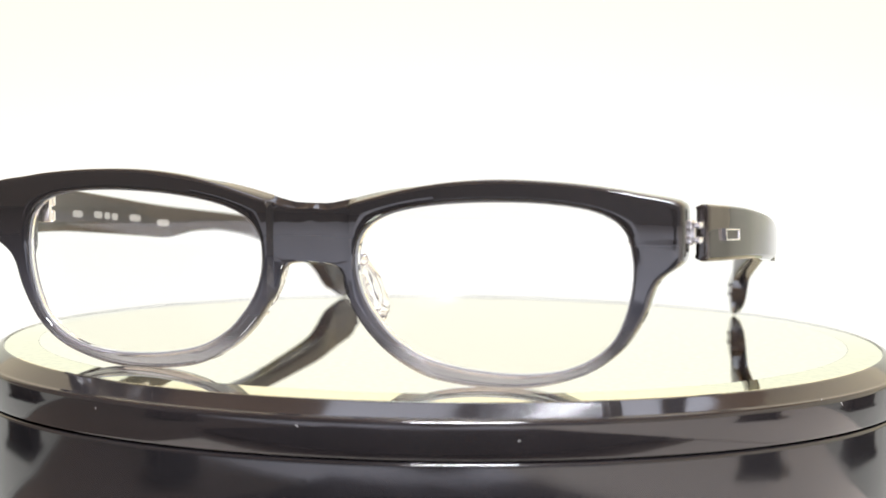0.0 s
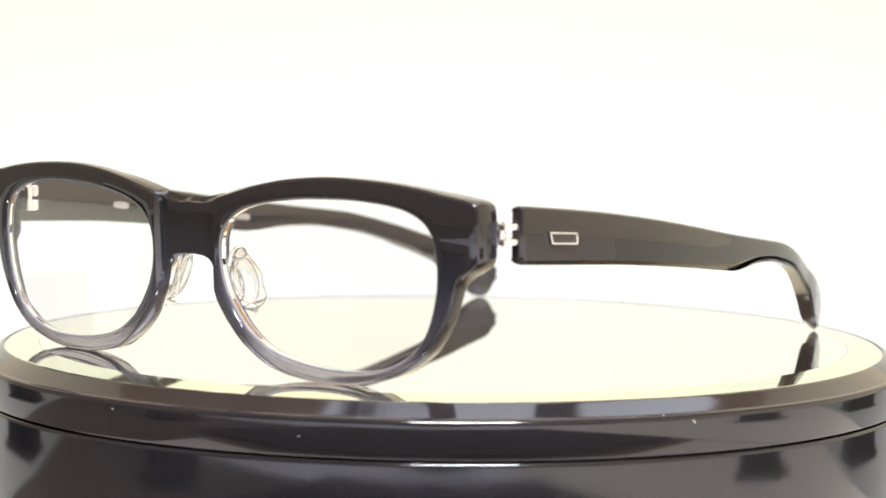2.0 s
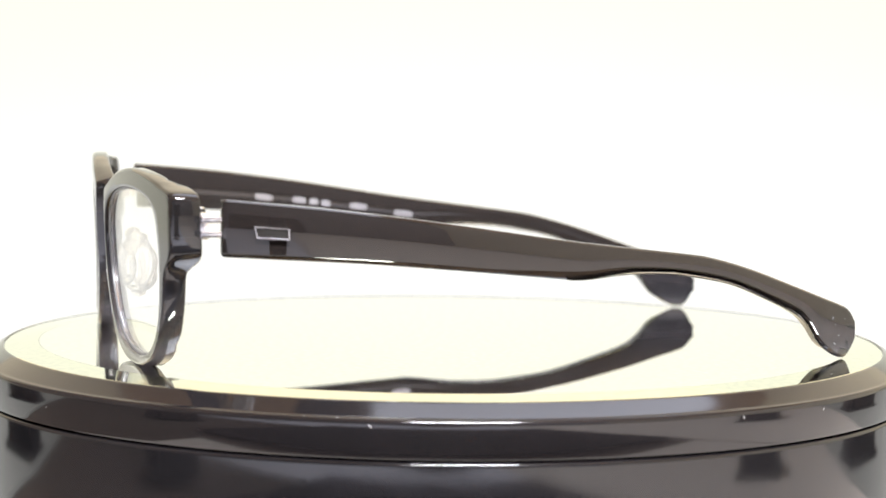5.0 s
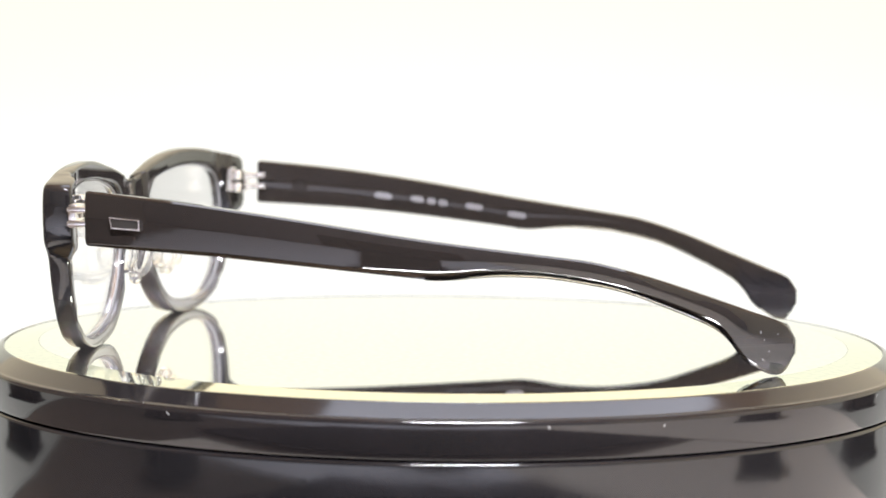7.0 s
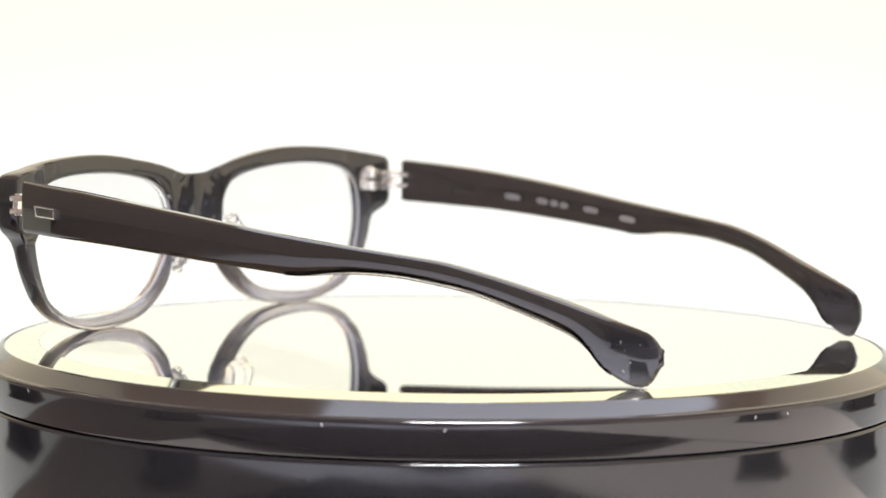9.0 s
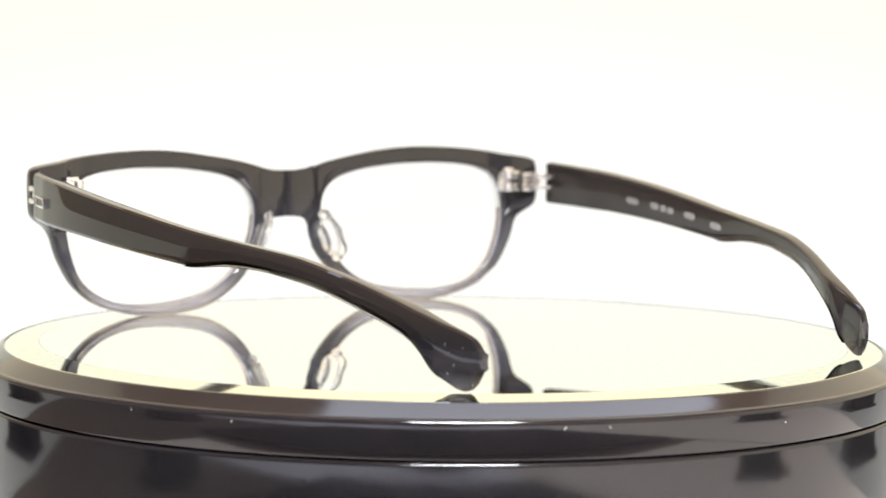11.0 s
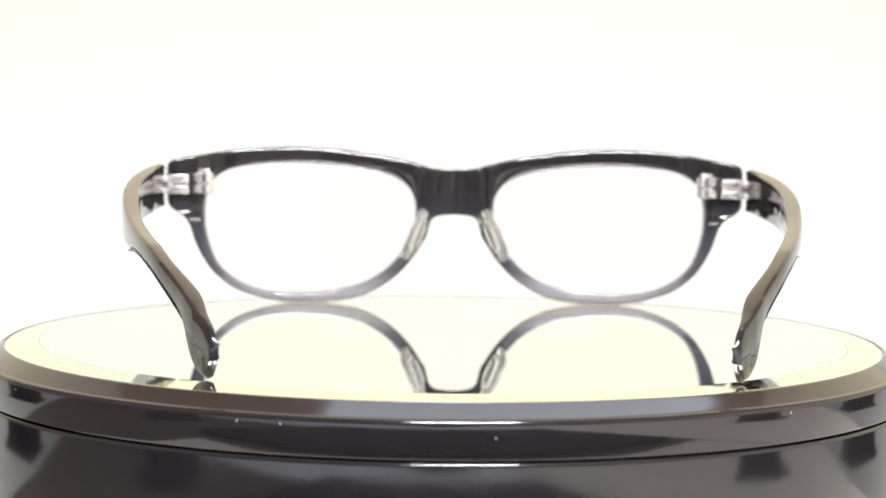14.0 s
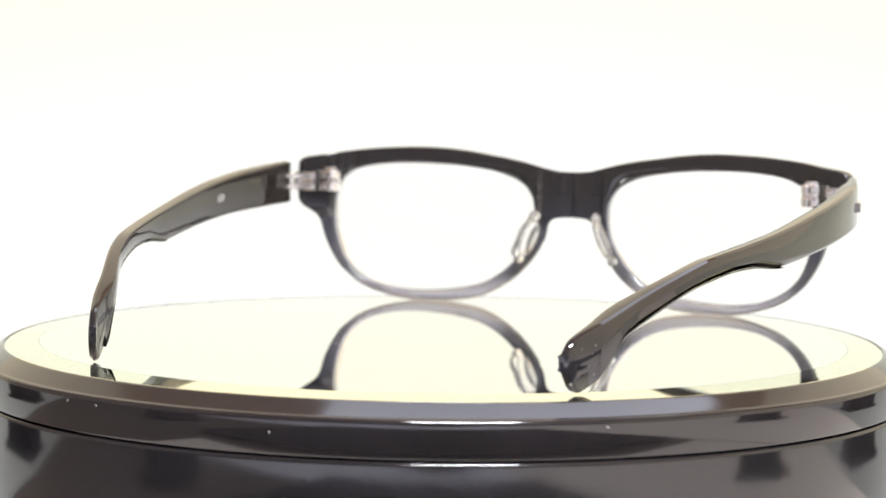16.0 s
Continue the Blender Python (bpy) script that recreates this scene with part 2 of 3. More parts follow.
def turntable():
    top = new("turntable")
    top.location = (DISC[0] * MM, DISC[1] * MM, BASE_Z)
    tagged(top, "black glossy motor turntable with a round mirror top", "turntable")
    up = -BASE_Z * 1000
    bm = bmesh.new()
    lathe(bm, [(0, 0), (98.8, 0), (99.4, 0.8), (99.4, up - 20)] + arc(98.5, up - 11.25, 0.85, 0, 90) + [(95, up - 10.4), (95, up - 9.9), (0, up - 9.9)])
    part("base", bm, M_BASE, top, "black glossy round base")
    platter = part("platter", platter_mesh(), M_BLACK, top, "black glossy platter with bevelled rim")
    platter.location = (0, 0, up * MM)
    bm = bmesh.new()
    lathe(bm, [(0, 0), (86.4, 0), (86.4, -2.9), (0, -2.9)])
    part("mirror", bm, M_SILVER, platter, "round silver mirror plate", smooth=1)
    bm = bmesh.new()
    lathe(bm, [(86.45, -2.9), (86.45, -0.0), (93.3, -0.52), (93.65, -0.66), (93.65, -2.9)], closed=True)
    part("mirror_bevel", bm, M_BEVEL, platter, "bevelled mirror edge", smooth=3)
    rng = random.Random(4)
    for deg, z, w in ((-104.8, -4.6, 0.5), (-40.2, -4.2, 0.9), (0.6, -4.2, 0.6), (-43.5, -3.3, 1.2), (-47, -3.2, 1.0), (-75, -3.2, 0.4), (-82, -6.5, 0.3), (13.2, -4.6, 0.5), (48, -4.4, 0.7), (75, -6, 0.4), (-130, -5, 0.4), (52.8, -4.4, 0.5), (110, -4.4, 0.5)):
        bm = bmesh.new()
        r = 99.25 if z < -3.4 else 98.7
        a = radians(deg)
        box(bm, (-0.08, -0.05, -w / 2), (0.08, 0.05, w / 2), 0.02)
        bmesh.ops.transform(bm, matrix=Matrix.Translation((r * math.cos(a), r * math.sin(a), z)) @ pose(0, 0, 0, 0, 0, deg + 90) @ pose(0, 0, 0, 0, rng.uniform(-60, 60), 0), verts=bm.verts)
        part("scratch", bm, M_SCRATCH, platter, "pale scratch")
    return top, platter


def platter_mesh():
    bm = bmesh.new()
    lathe(bm, [(0, -2.95), (93.7, -2.95), (93.7, -0.58), (93.85, -0.47), (94.1, -0.50), (94.4, -0.68), (98.0, -2.65), (98.5, -2.9)] + arc(98.2, -3.88, 1.1, 63.2, 0) + [(99.3, -9.6), (99.1, -10.0), (98.6, -10.2), (0, -10.2)])
    return bm


stand, platter = turntable()


# ---- eyeglasses; x to the wearer's left temple, y to the ear tips, z up; origin on the spindle ----
ORIGIN = (-23.20, -59.55)
YAW0 = -18.938
TURNS = (0.0, -11.30, -22.60, -34.05, -45.65, -56.95, -68.10, -79.55, -91.15, -102.75, -114.10, -125.25, -136.50, -147.90, -159.40, -171.05, -182.75)
glasses = new("eyeglasses")
tagged(glasses, "smoke-grey acetate eyeglasses fading to clear, on the mirror", "eyeglasses")


def gpart(name, bm, mat, parent=None, label="", smooth=40.0):
    ob = part(name, bm, mat, parent or glasses, label, smooth)
    if parent is None:
        ob.matrix_basis = Matrix.Translation((ORIGIN[0] * MM, ORIGIN[1] * MM, 0)) @ pose(0, 0, 0, 0, 0, YAW0)
    return ob


def front_y(x, z):
    """The fore face of the front, slightly bowed and leaning back below."""
    return -12.0 + 0.00121 * x * x + 0.05 * (35.5 - z) + crown(z)


def crown(z):
    """The fore face rolls back towards its upper edge."""
    return 0.006 * max(0.0, z - 26.0) ** 2


def recess(x):
    """The bridge panel lies behind the fore face, between two creases."""
    return 1.7 * min(max((8.3 - abs(x)) / 0.7, 0.0), 1.0)


def thickness(x, z):
    t = 4.3 + (0.9 * smooth01((abs(x) - 55) / 10) + 0.8 * smooth01((abs(x) - 60.6) / 1.6)) * smooth01((z - 20) / 3)
    t -= 1.0 * smooth01((13 - abs(x)) / 5) * smooth01((23 - z) / 4)
    return t - 1.3 * recess(x) - crown(z)


def facets(x):
    """Upright facets filed into the rear of the bridge, with a notch in the middle, and beside the end pieces."""
    return float(np.interp(abs(x), [0, 1.1, 3.0, 5.3, 7.4, 8.3, 9.5, 54.5, 57.0, 59.0], [-0.75, 0.0, -0.3, 0.1, -0.25, 0.2, 0.0, 0.0, -0.35, 0.0]))


def back_y(x, z):
    return front_y(x, z) + recess(x) + thickness(x, z)


def bridge_dip(x, z, f):
    """The bridge hangs a little low below; above it the rear edge stands up."""
    w = smooth01((8.0 - abs(x)) / 2.2) * smooth01((27.5 - z) / 4.0)
    rise = smooth01((24 - abs(x)) / 14) * smooth01((z - 29) / 3)
    return w * (-0.9 - 0.2 * f - 0.11 * (4.0 - min(abs(x), 4.0))) + 0.9 * rise * f


OUTER = [(0, 32.1), (2, 32.1), (4.5, 32.35), (8, 33.2), (12.8, 34.5), (19.2, 36.2), (27.2, 37.6), (36.6, 38.3), (47.8, 38.0), (57.0, 37.1), (62.4, 36.2), (67.0, 35.5), (69.0, 34.9), (69.9, 33.7), (70.0, 30.0), (69.9, 26.0), (69.6, 24.3), (68.4, 23.0), (66.2, 21.4), (64.7, 19.2), (63.3, 15.0), (61.2, 10.9), (58.4, 7.2), (53.6, 3.6), (47.2, 1.3), (40.6, 0.1), (32.8, 0.05), (25.2, 1.0), (20.5, 2.6), (15.6, 5.6), (11.7, 9.3), (9.0, 12.9), (7.0, 16.5), (6.1, 20.4), (5.3, 21.9), (4.0, 22.6), (2.0, 23.1), (0, 23.45)]
HOLE = [(61.2, 25.2), (60.2, 29.0), (57.6, 31.7), (52.6, 33.5), (44.4, 34.4), (36.5, 34.5), (28.7, 34.1), (20.7, 33.0), (15.3, 31.5), (11.8, 29.4), (9.9, 26.6), (9.3, 23.4), (9.6, 19.4), (11.0, 15.4), (13.5, 11.6), (17.0, 8.0), (22.4, 4.9), (29.5, 3.2), (37.3, 2.5), (43.6, 2.7), (49.4, 3.8), (54.4, 6.2), (57.8, 9.4), (59.8, 13.4), (61.0, 18.0), (61.4, 22.0)]
EYE = Vector((33.5, 19.0))


def polar(curve):
    a = np.array([math.atan2(p.y - EYE.y, p.x - EYE.x) for p in curve])
    r = np.array([(p - EYE).length for p in curve])
    o = np.argsort(a)
    return a[o], r[o]


def radius(table, a):
    return float(np.interp((a + math.pi) % (2 * math.pi) - math.pi, table[0], table[1], period=2 * math.pi))


HOLE_R = polar(catmull(HOLE, 6, True))
edge = catmull(OUTER, 6)
edge = edge + [Vector((0, 23.45 + (32.1 - 23.45) * k / 12)) for k in range(1, 12)]
EDGE_R = polar(edge)


def front_mesh():
    bm = bmesh.new()
    angles = sorted(set([2 * math.pi * k / 220 - math.pi for k in range(220)] + [float(a) for a in EDGE_R[0][::3]] + [math.atan2(z - EYE.y, -EYE.x) for z in (23.45, 32.1)]))
    for side in (1, -1):
        rings = []
        for a in angles:
            ri, ro = radius(HOLE_R, a), radius(EDGE_R, a)
            u = Vector((math.cos(a), math.sin(a)))
            seam = abs((EYE + u * ro).x) < 0.12
            w = ro - ri
            b = min(0.75, w * 0.3)
            e = 0.0 if seam else b * min(1.0, abs((EYE + u * ro).x) / 2.5)
            spots = [(0, 0.55), (0.16, 0.2), (0.5, 0), (w * 0.2, 0), (w * 0.3, 0), (w * 0.4, 0), (w * 0.52, 0), (w * 0.66, 0), (w * 0.8, 0), (w - e, 0), (w - e * 0.3, 0.3 * e), (w, e)]
            if u.x < -0.5:
                c1 = min((8.3 - EYE.x) / u.x - ri, w - e - 0.12)
                c2 = min((7.6 - EYE.x) / u.x - ri, w - e - 0.06)
                inner = [0.5 + (c1 - 0.5) * 0.5, c1, c2] + [c2 + (w - e - c2) * q for q in (0.3, 0.6, 0.85)]
                spots[3:9] = [(v, 0) for v in inner]
            ring = []
            for s, d in spots:
                p = EYE + u * (ri + s)
                x = 0.0 if seam and s >= w - 1e-6 else p.x
                ring.append((x, p.y + bridge_dip(x, p.y, 0), p.y, -thickness(p.x, p.y) + d))
            for s, d in reversed(spots):
                p = EYE + u * (ri + s)
                x = 0.0 if seam and s >= w - 1e-6 else p.x
                ring.append((x, p.y + bridge_dip(x, p.y, 1), p.y, -d * 0.7 + facets(x)))
            rings.append([bm.verts.new((side * x, back_y(x, z0) + dy, z)) for x, z, z0, dy in ring])
        n = len(rings)
        for i in range(n):
            a, b = rings[i], rings[(i + 1) % n]
            for k in range(len(a)):
                k2 = (k + 1) % len(a)
                vs = [a[k], a[k2], b[k2], b[k]]
                if all(abs(v.co.x) < 0.01 for v in vs):
                    continue
                bm.faces.new(vs if side == 1 else vs[::-1])
    bmesh.ops.remove_doubles(bm, verts=bm.verts, dist=0.004)
    return bm


front = gpart("front_frame", front_mesh(), M_FRONT, label="smoke acetate front, black above and clear grey below", smooth=50)


def lens_mesh(side):
    bm = bmesh.new()
    n = 120
    fr = [0, 0.25, 0.5, 0.75, 0.93, 1.0]
    grid = {}
    for face, depth in (("f", 1.2), ("b", 2.7)):
        for j, q in enumerate(fr):
            for k in range(n):
                a = 2 * math.pi * k / n - math.pi
                r = (radius(HOLE_R, a) - 0.34) * q
                x, z = EYE.x + r * math.cos(a), EYE.y + r * math.sin(a)
                grid[face, j, k] = bm.verts.new((side * x, front_y(x, z) + depth, z)) if j or k == 0 else grid[face, 0, 0]
        for j in range(len(fr) - 1):
            for k in range(n):
                vs = [grid[face, j, k], grid[face, j + 1, k], grid[face, j + 1, (k + 1) % n], grid[face, j, (k + 1) % n]]
                vs = list(dict.fromkeys(vs))
                bm.faces.new(vs)
    j = len(fr) - 1
    for k in range(n):
        k2 = (k + 1) % n
        bm.faces.new([grid["f", j, k], grid["b", j, k], grid["b", j, k2], grid["f", j, k2]])
    return bm


for s in (1, -1):
    lens = gpart("lens", lens_mesh(s), M_LENS, label="clear demo lens")
    lens.visible_shadow = False
    bm = bmesh.new()
    n = 160
    loops = []
    for q, u in ((0.02, 0.7), (-0.3, 0.8), (-0.32, 2.0), (-0.3, 3.2), (0.02, 3.3)):
        ring = []
        for k in range(n):
            a = 2 * math.pi * k / n
            r = radius(HOLE_R, a) + q
            x, z = EYE.x + r * math.cos(a), EYE.y + r * math.sin(a)
            ring.append(bm.verts.new((s * x, front_y(x, z) + u, z)))
        loops.append(ring)
    for a, b in zip(loops, loops[1:] + loops[:1]):
        for k in range(n):
            bm.faces.new([a[k], a[(k + 1) % n], b[(k + 1) % n], b[k]])
    gpart("lens_edge", bm, M_FROST, lens, "frosted white lens edge")

# temples: outer face in plan, upper and lower edges in height
PLAN = [(3.4, 72.5), (9.1, 73.8), (15.0, 75.0), (28.0, 76.2), (45.1, 75.8), (67.8, 72.6), (89.4, 67.9), (105.0, 63.2), (115.0, 59.1), (123.0, 55.6), (129.0, 53.0), (138.0, 49.6)]
TOP = [(3.5, 34.3), (21.0, 32.8), (35.3, 31.1), (49.1, 29.2), (67.9, 26.4), (84.4, 24.3), (95, 23.0), (101.0, 22.0), (110.3, 19.4), (120.8, 15.7), (129.3, 12.6), (134.0, 10.9), (136.0, 9.8), (137.4, 7.8)]
LOW = [(3.5, 23.8), (20, 23.1), (32.1, 22.4), (49.2, 20.9), (63.8, 19.4), (70.4, 18.75), (74.6, 18.85), (78.4, 19.2), (83.0, 19.45), (89, 19.3), (94.8, 18.7), (105.2, 16.6), (114.6, 13.0), (122.0, 9.6), (125.2, 6.9), (127.4, 3.9), (129.3, 2.4), (132.0, 0.8), (134.4, 0.2), (136.0, 1.1), (137.4, 3.8)]


def along(table, y):
    return float(np.interp(y, [q[0] for q in table], [q[1] for q in table]))


def fine(table):
    return [(p.x, p.y) for p in catmull(table, 5)]


PLAN_F, TOP_F, LOW_F = fine(PLAN), fine(TOP), fine(LOW)


def temple_depth(y):
    return 2.2 + 1.7 * smooth01((y - 3) / 16) - 0.5 * smooth01((y - 45) / 35) + 0.9 * smooth01((y - 108) / 20)


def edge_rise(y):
    """Height of the clear rod giving the bright lower-edge line towards the tip."""
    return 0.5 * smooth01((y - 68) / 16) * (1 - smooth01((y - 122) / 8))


def temple_section(side, y, shrink=0.0):
    x, t, l = along(PLAN_F, y), along(TOP_F, y) - shrink, along(LOW_F, y) + shrink
    d = temple_depth(y)
    l += edge_rise(y)
    h = t - l
    b = min(1.0, h * 0.22)
    g = smooth01((y - 52) / 22)
    c = 0.9 + (min(2.2, h * 0.24) * (1 - 0.6 * smooth01((y - 122) / 9)) - 0.9) * g
    end = max(0.0, y - 129.4) / 8.0
    x -= shrink + 0.9 * end - 0.5 * smooth01((y - 118) / 10)
    d = d - 2.6 * smooth01((y - 121) / 17)
    pts = [(min(0.85, d * 0.4), t), (min(0.25, d * 0.15), t - 0.3), (0.0, t - b), (-0.02, l + h * 0.5), (0.0, l + c), (0.12, l + c - 0.25), (min(0.4 + 0.45 * g, d * 0.3), l + 0.35), (min(0.8 + 0.6 * g, d * 0.42), l)]
    pts += [(max(d - 0.9, d * 0.6), l), (max(d - 0.25, d * 0.8), l + 0.25), (d - shrink, l + 0.9), (d - shrink, t - 0.9), (max(d - 0.25, d * 0.8), t - 0.25), (max(d - 0.9, d * 0.6), t)]
    return [(side * (x - o), y, z) for o, z in pts]


def temple_mesh(side):
    bm = bmesh.new()
    ys = [3.5, 3.65, 4.1] + [4.6 + k * 1.2 for k in range(104)] + [129.4, 130.0, 130.2, 131.0, 132.0, 132.7, 133.4, 134.4, 135.4, 136.2, 136.8, 137.2, 137.4, 137.7]
    rings = []
    for y in ys:
        shrink = 0.45 if y in (3.5, 137.7) else 0.15 if y == 3.65 else 0.0
        rings.append([bm.verts.new(v) for v in temple_section(side, y, shrink)])
    for a, b in zip(rings, rings[1:]):
        for k in range(len(a)):
            bm.faces.new([a[k], a[(k + 1) % len(a)], b[(k + 1) % len(a)], b[k]])
    bm.faces.new(rings[0])
    bm.faces.new(rings[-1])
    return bm


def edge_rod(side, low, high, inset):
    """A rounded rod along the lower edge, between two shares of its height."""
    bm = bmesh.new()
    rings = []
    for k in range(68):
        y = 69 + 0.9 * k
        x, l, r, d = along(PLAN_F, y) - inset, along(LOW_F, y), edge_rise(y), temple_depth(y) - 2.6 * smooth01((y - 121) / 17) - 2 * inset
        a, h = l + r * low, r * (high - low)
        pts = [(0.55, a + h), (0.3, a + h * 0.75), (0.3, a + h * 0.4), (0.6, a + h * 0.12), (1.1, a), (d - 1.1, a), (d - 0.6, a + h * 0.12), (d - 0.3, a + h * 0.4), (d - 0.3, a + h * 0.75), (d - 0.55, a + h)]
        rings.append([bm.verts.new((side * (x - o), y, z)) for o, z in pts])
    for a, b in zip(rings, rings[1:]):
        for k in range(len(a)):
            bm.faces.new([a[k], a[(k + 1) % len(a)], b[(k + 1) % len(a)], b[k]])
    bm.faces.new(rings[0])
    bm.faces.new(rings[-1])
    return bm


def edge_glint(side, parent):
    """Bright lower-edge line: an added clear rod closed by a thin dark one."""
    gpart("edge_glint", edge_rod(side, 0.38, 0.97, 0.0), M_EDGE_GLINT, parent, "clear rod added for the bright edge line", smooth=60)
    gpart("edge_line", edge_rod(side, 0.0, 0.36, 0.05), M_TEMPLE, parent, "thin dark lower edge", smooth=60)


def tip_flecks(side, parent):
    rng = random.Random(9)
    # Small pale flecks on the outer face of the tip.
    for y, z, w in ((131.2, 8.6, 0.6), (131.9, 7.2, 0.3), (132.8, 4.9, 0.45), (131.6, 3.4, 0.8), (134.4, 8.2, 0.35)):
        bm = bmesh.new()
        box(bm, (-0.04, -w / 2, -w / 5), (0.04, w / 2, w / 5), 0.02)
        x = temple_section(1, y)[3][0]
        bmesh.ops.transform(bm, matrix=Matrix.Translation((side * x, y, z)) @ pose(0, 0, 0, rng.uniform(0, 180), 0, 0), verts=bm.verts)
        gpart("fleck", bm, M_FLECK, parent, "pale fleck")


def badge(side, parent):
    """A slanted steel frame round a dark inlay, let into the outer face."""
    corners = [(8.9, 29.6), (15.3, 29.2), (15.4, 27.0), (9.4, 27.3)]
    bm = bmesh.new()
    cy, cz = 12.1, 28.4
    loops = []
    for q, out in ((1.0, 0.0), (0.94, 0.85), (0.74, 0.85), (0.70, 0.5)):
        ring = []
        for y, z in corners:
            yy = cy + (y - cy) * (1 - (1 - q) * 0.35 if q < 1 else 1)
            zz = cz + (z - cz) * (1 - (1 - q) * 1.0 if q < 1 else 1)
            ring.append(bm.verts.new((side * (along(PLAN_F, yy) + out), yy, zz)))
        loops.append(ring)
    for a, b in zip(loops, loops[1:]):
        for k in range(4):
            bm.faces.new([a[k], a[(k + 1) % 4], b[(k + 1) % 4], b[k]])
    frame_ob = gpart("badge", bm, M_STEEL, parent, "slanted steel badge frame", smooth=0)
    bm = bmesh.new()
    a = [bm.verts.new((side * (along(PLAN_F, cy + (y - cy) * 0.9) + 0.6), cy + (y - cy) * 0.9, cz + (z - cz) * 0.72)) for y, z in corners]
    b = [bm.verts.new((v.co.x - side * 0.9, v.co.y, v.co.z)) for v in a]
    bm.faces.new(a)
    bm.faces.new(b)
    for k in range(4):
        bm.faces.new([a[k], a[(k + 1) % 4], b[(k + 1) % 4], b[k]])
    gpart("inlay", bm, M_INLAY, frame_ob, "dark inlay", smooth=0)


def print_bar(side, parent, y0, y1, z0, z1):
    """A short printed bar on the inner face of a temple."""
    bm = bmesh.new()
    vs = []
    n = 20
    for k in range(n):
        c, q = math.cos(2 * math.pi * k / n), math.sin(2 * math.pi * k / n)
        y = (y0 + y1) / 2 + (y1 - y0) / 2 * math.copysign(abs(c) ** 0.6, c)
        z = (z0 + z1) / 2 + (z1 - z0) / 2 * math.copysign(abs(q) ** 0.6, q) - 0.1 * (y - (y0 + y1) / 2)
        vs.append((along(PLAN_F, y) - temple_depth(y), y, z))
    a = [bm.verts.new((side * (x - 0.05), y, z)) for x, y, z in vs]
    b = [bm.verts.new((side * (x + 0.1), y, z)) for x, y, z in vs]
    bm.faces.new(a)
    bm.faces.new(b)
    for k in range(n):
        bm.faces.new([a[k], a[(k + 1) % n], b[(k + 1) % n], b[k]])
    gpart("print", bm, M_PRINT, parent, "silver printed mark", smooth=0)


def hinge(side):
    """Steel hinge: a leaf with stacked knuckles on the end piece and a two-bar leaf to the temple."""
    yb = back_y(62, 29)

    def made(name, boxes, mat, parent=None, label=""):
        bm = bmesh.new()
        for lo, hi, bevel in boxes:
            box(bm, lo, hi, bevel)
        if side < 0:
            bmesh.ops.scale(bm, vec=(-1, 1, 1), verts=bm.verts)
        return gpart(name, bm, mat, parent, label)

    leaf = made("hinge", [((58.9, yb - 0.4, 27.0), (65.0, yb + 0.8, 32.0), 0.25), ((59.6, yb - 0.3, 31.4), (62.6, yb + 1.2, 32.9), 0.25)], M_STEEL, None, "bright steel hinge")
    for z0, z1 in ((30.0, 32.2), (27.0, 29.2)):
        bm = bmesh.new()
        lathe(bm, [(0, 0), (1.3, 0), (1.55, 0.25), (1.55, z1 - z0 - 0.25), (1.3, z1 - z0), (0, z1 - z0)], 24)
        bmesh.ops.translate(bm, vec=(side * 60.4, yb + 1.7, z0), verts=bm.verts)
        gpart("knuckle", bm, M_STEEL, leaf)
        made("knuckle_arm", [((60.4, yb + 0.9, z0 + 0.15), (63.6, yb + 2.7, z1 - 0.15), 0.3)], M_STEEL, leaf)
    bm = bmesh.new()
    lathe(bm, [(0, 0), (0.85, 0), (1.0, 0.15), (1.0, 4.7), (0.85, 4.9), (0, 4.9)], 20)
    bmesh.ops.translate(bm, vec=(side * 63.9, yb + 1.9, 27.2), verts=bm.verts)
    gpart("pin", bm, M_INLAY, leaf, "dark hinge pin")
    for z in (30.6, 27.9):
        made("hinge_arm", [((64.6, yb + 0.9, z - 1.0), (70.4, yb + 2.7, z + 1.0), 0.35), ((69.6, yb + 1.0, z - 0.6), (71.9, 5.5, z + 0.6), 0.3)], M_STEEL, leaf)
    made("hinge_web", [((64.9, yb + 1.1, 28.2), (66.0, yb + 2.3, 30.2), 0.15), ((68.6, yb + 1.0, 27.6), (70.9, yb + 2.5, 30.9), 0.2)], M_STEEL, leaf)
    made("screw", [((66.3, yb + 1.2, 28.9), (68.4, yb + 1.9, 30.2), 0.2)], M_BRONZE, leaf, "bronze screw head")


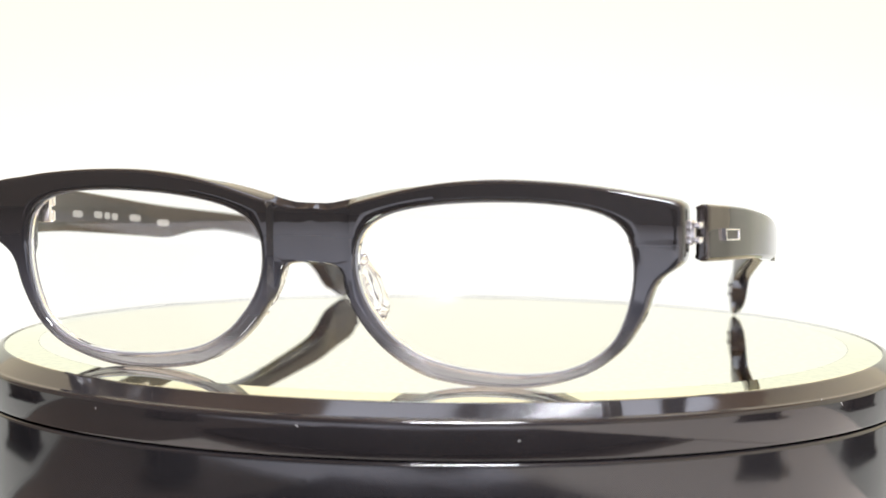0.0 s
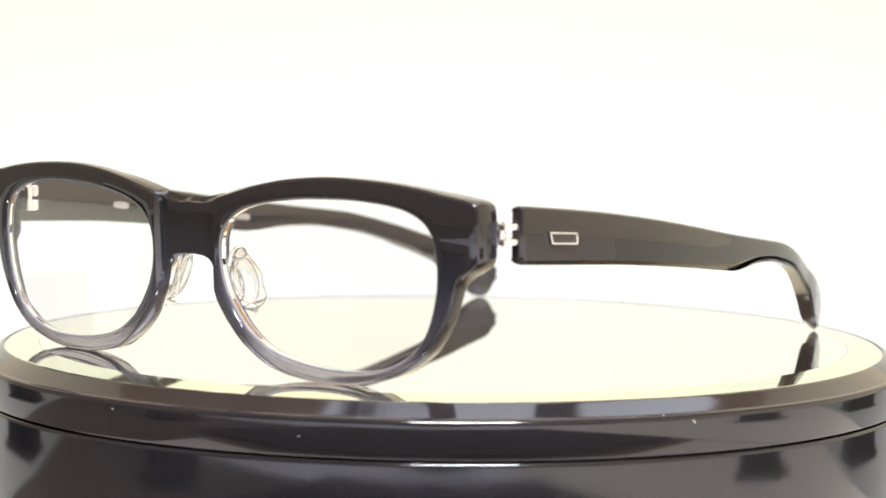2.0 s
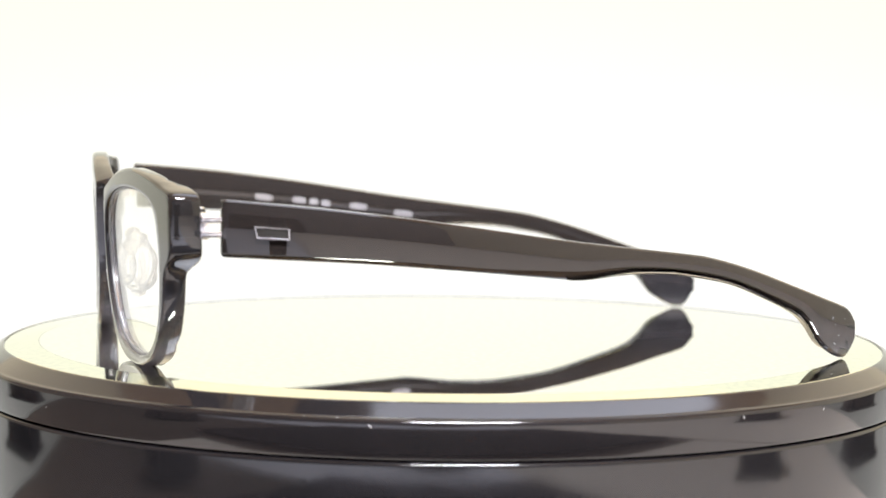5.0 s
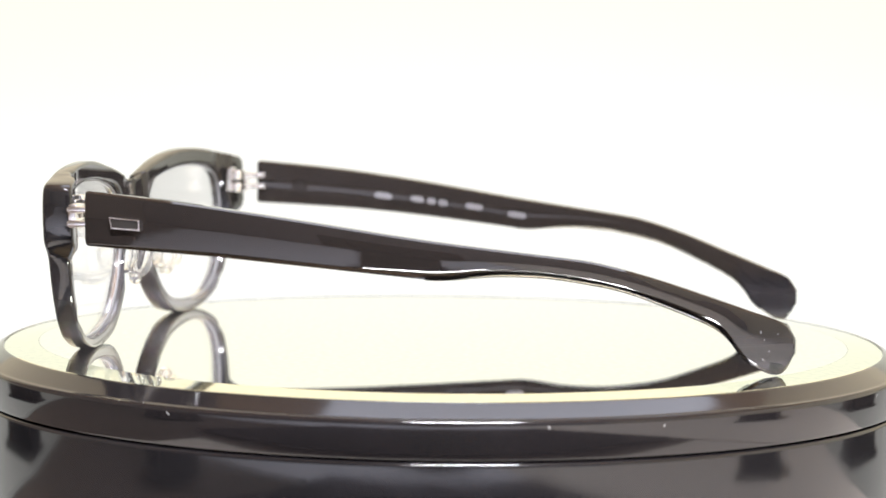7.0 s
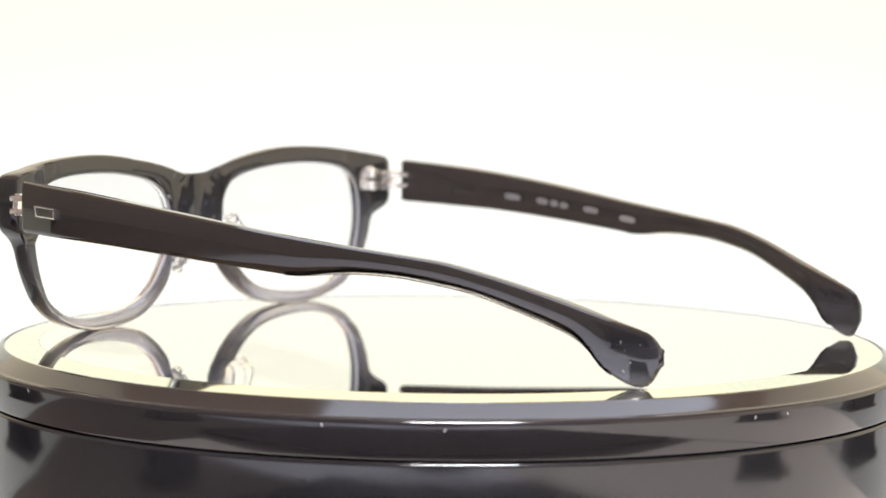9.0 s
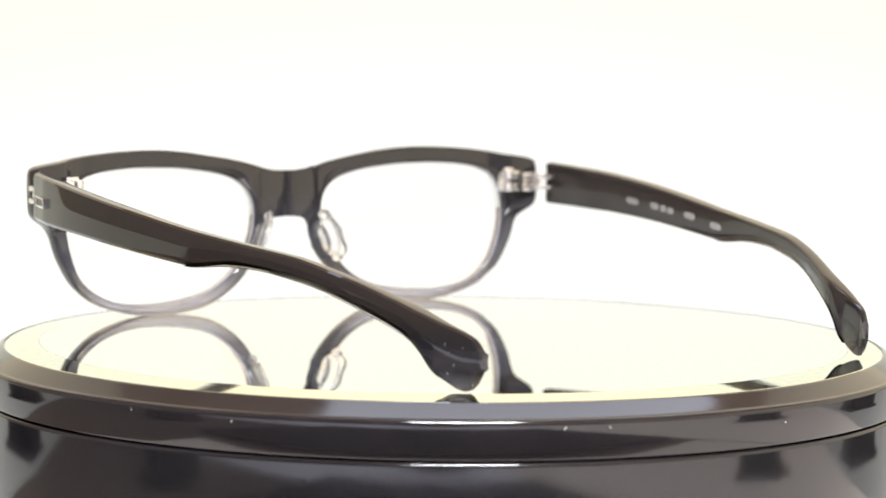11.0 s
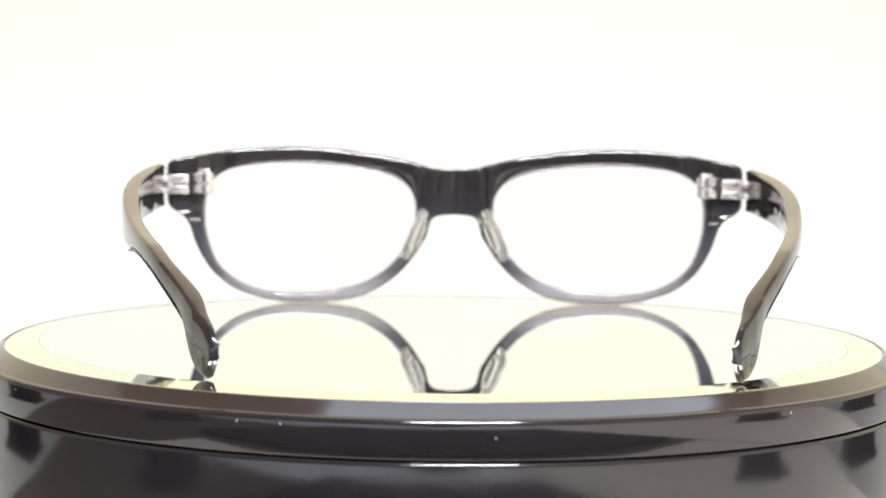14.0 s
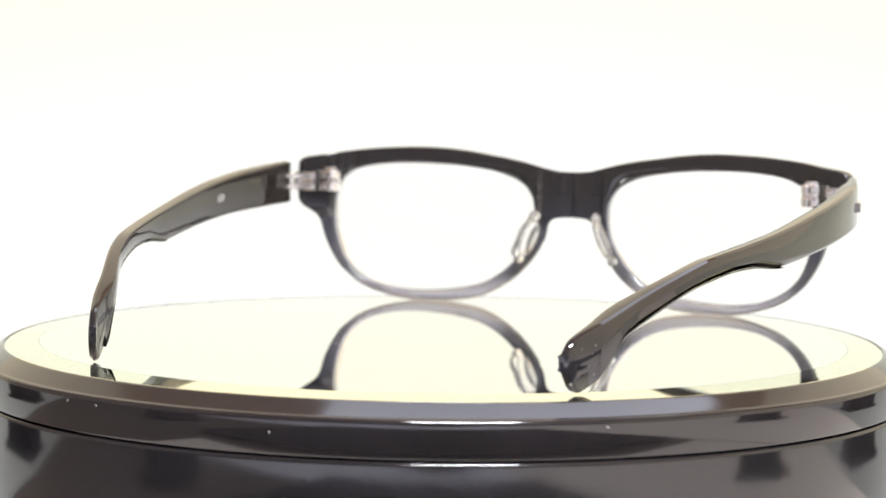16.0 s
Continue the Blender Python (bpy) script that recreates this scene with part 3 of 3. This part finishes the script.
def nose_pad(side):
    """A clear leaf-shaped pad with a raised oval lip, a cap above and a round plug below, on a moulded foot."""
    at = Matrix.Translation((9.6, -3.2, 17.2)) @ pose(0, 0, 0, 8, -20, -28)

    def placed(name, bm, where, parent=None, label=""):
        bmesh.ops.transform(bm, matrix=where, verts=bm.verts)
        if side < 0:
            bmesh.ops.scale(bm, vec=(-1, 1, 1), verts=bm.verts)
        return gpart(name, bm, M_PAD, parent, label)

    def ball(size, u=28, v=16):
        bm = bmesh.new()
        bmesh.ops.create_uvsphere(bm, u_segments=u, v_segments=v, radius=1.0)
        bmesh.ops.scale(bm, vec=size, verts=bm.verts)
        return bm

    bm = ball((0.95, 3.4, 6.2), 36, 24)
    for v in bm.verts:
        v.co.x += 0.018 * v.co.z ** 2
        v.co.y *= 1.0 - 0.045 * v.co.z + 0.07 * math.sin(1.1 * v.co.z)
    pad = placed("nose_pad", bm, at, None, "clear plastic nose pad")
    bm = bmesh.new()
    n, k = 48, 10
    rings = []
    for i in range(n):
        a = 2 * math.pi * i / n
        c, q = math.cos(a), math.sin(a)
        rings.append([bm.verts.new((-0.75 + 0.018 * (4.4 * q) ** 2 - 0.5 * math.cos(b), (2.0 + 0.5 * math.sin(b)) * c, (4.3 + 0.5 * math.sin(b)) * q)) for b in (2 * math.pi * j / k for j in range(k))])
    for i in range(n):
        for j in range(k):
            bm.faces.new([rings[i][j], rings[(i + 1) % n][j], rings[(i + 1) % n][(j + 1) % k], rings[i][(j + 1) % k]])
    placed("pad_lip", bm, at, pad)
    placed("pad_plug", ball((1.2, 1.5, 1.1), 20, 12), at @ Matrix.Translation((0.5, -0.4, -5.9)), pad)
    placed("pad_cap", ball((1.1, 1.7, 1.3), 20, 12), at @ Matrix.Translation((0.4, -0.3, 5.4)), pad)
    placed("pad_mount", ball((1.0, 2.6, 4.2), 20, 12), Matrix.Translation((9.3, -6.6, 16.8)) @ pose(0, 0, 0, 8, -20, -20), pad)


for s in (1, -1):
    temple = gpart("temple", temple_mesh(s), M_TEMPLE, label="dark smoke acetate temple with a flared tip", smooth=24)
    edge_glint(s, temple)
    tip_flecks(s, temple)
    badge(s, temple)
    hinge(s)
    nose_pad(s)
    if s < 0:
        for y0, y1, zc in ((33.0, 37.5, 27.5), (42.2, 45.6, 26.8), (46.4, 48.6, 26.4), (49.3, 51.6, 26.0), (56.2, 60.6, 25.3), (67.0, 71.6, 23.6)):
            print_bar(s, temple, y0, y1, zc - 2.2, zc - 0.7)
    else:
        print_bar(s, temple, 35.6, 39.2, 25.7, 27.4)



# ---- turning ----
def motions():
    rows, spin = [], []
    for k, turn in enumerate(TURNS):
        rows.append((float(k), pose(0, 0, 0, 0, 0, turn)))
        spin.append((float(k), Matrix.Translation((0, 0, -BASE_Z)) @ pose(0, 0, 0, 0, 0, turn)))
    walk(glasses, rows)
    walk(platter, spin)


motions()
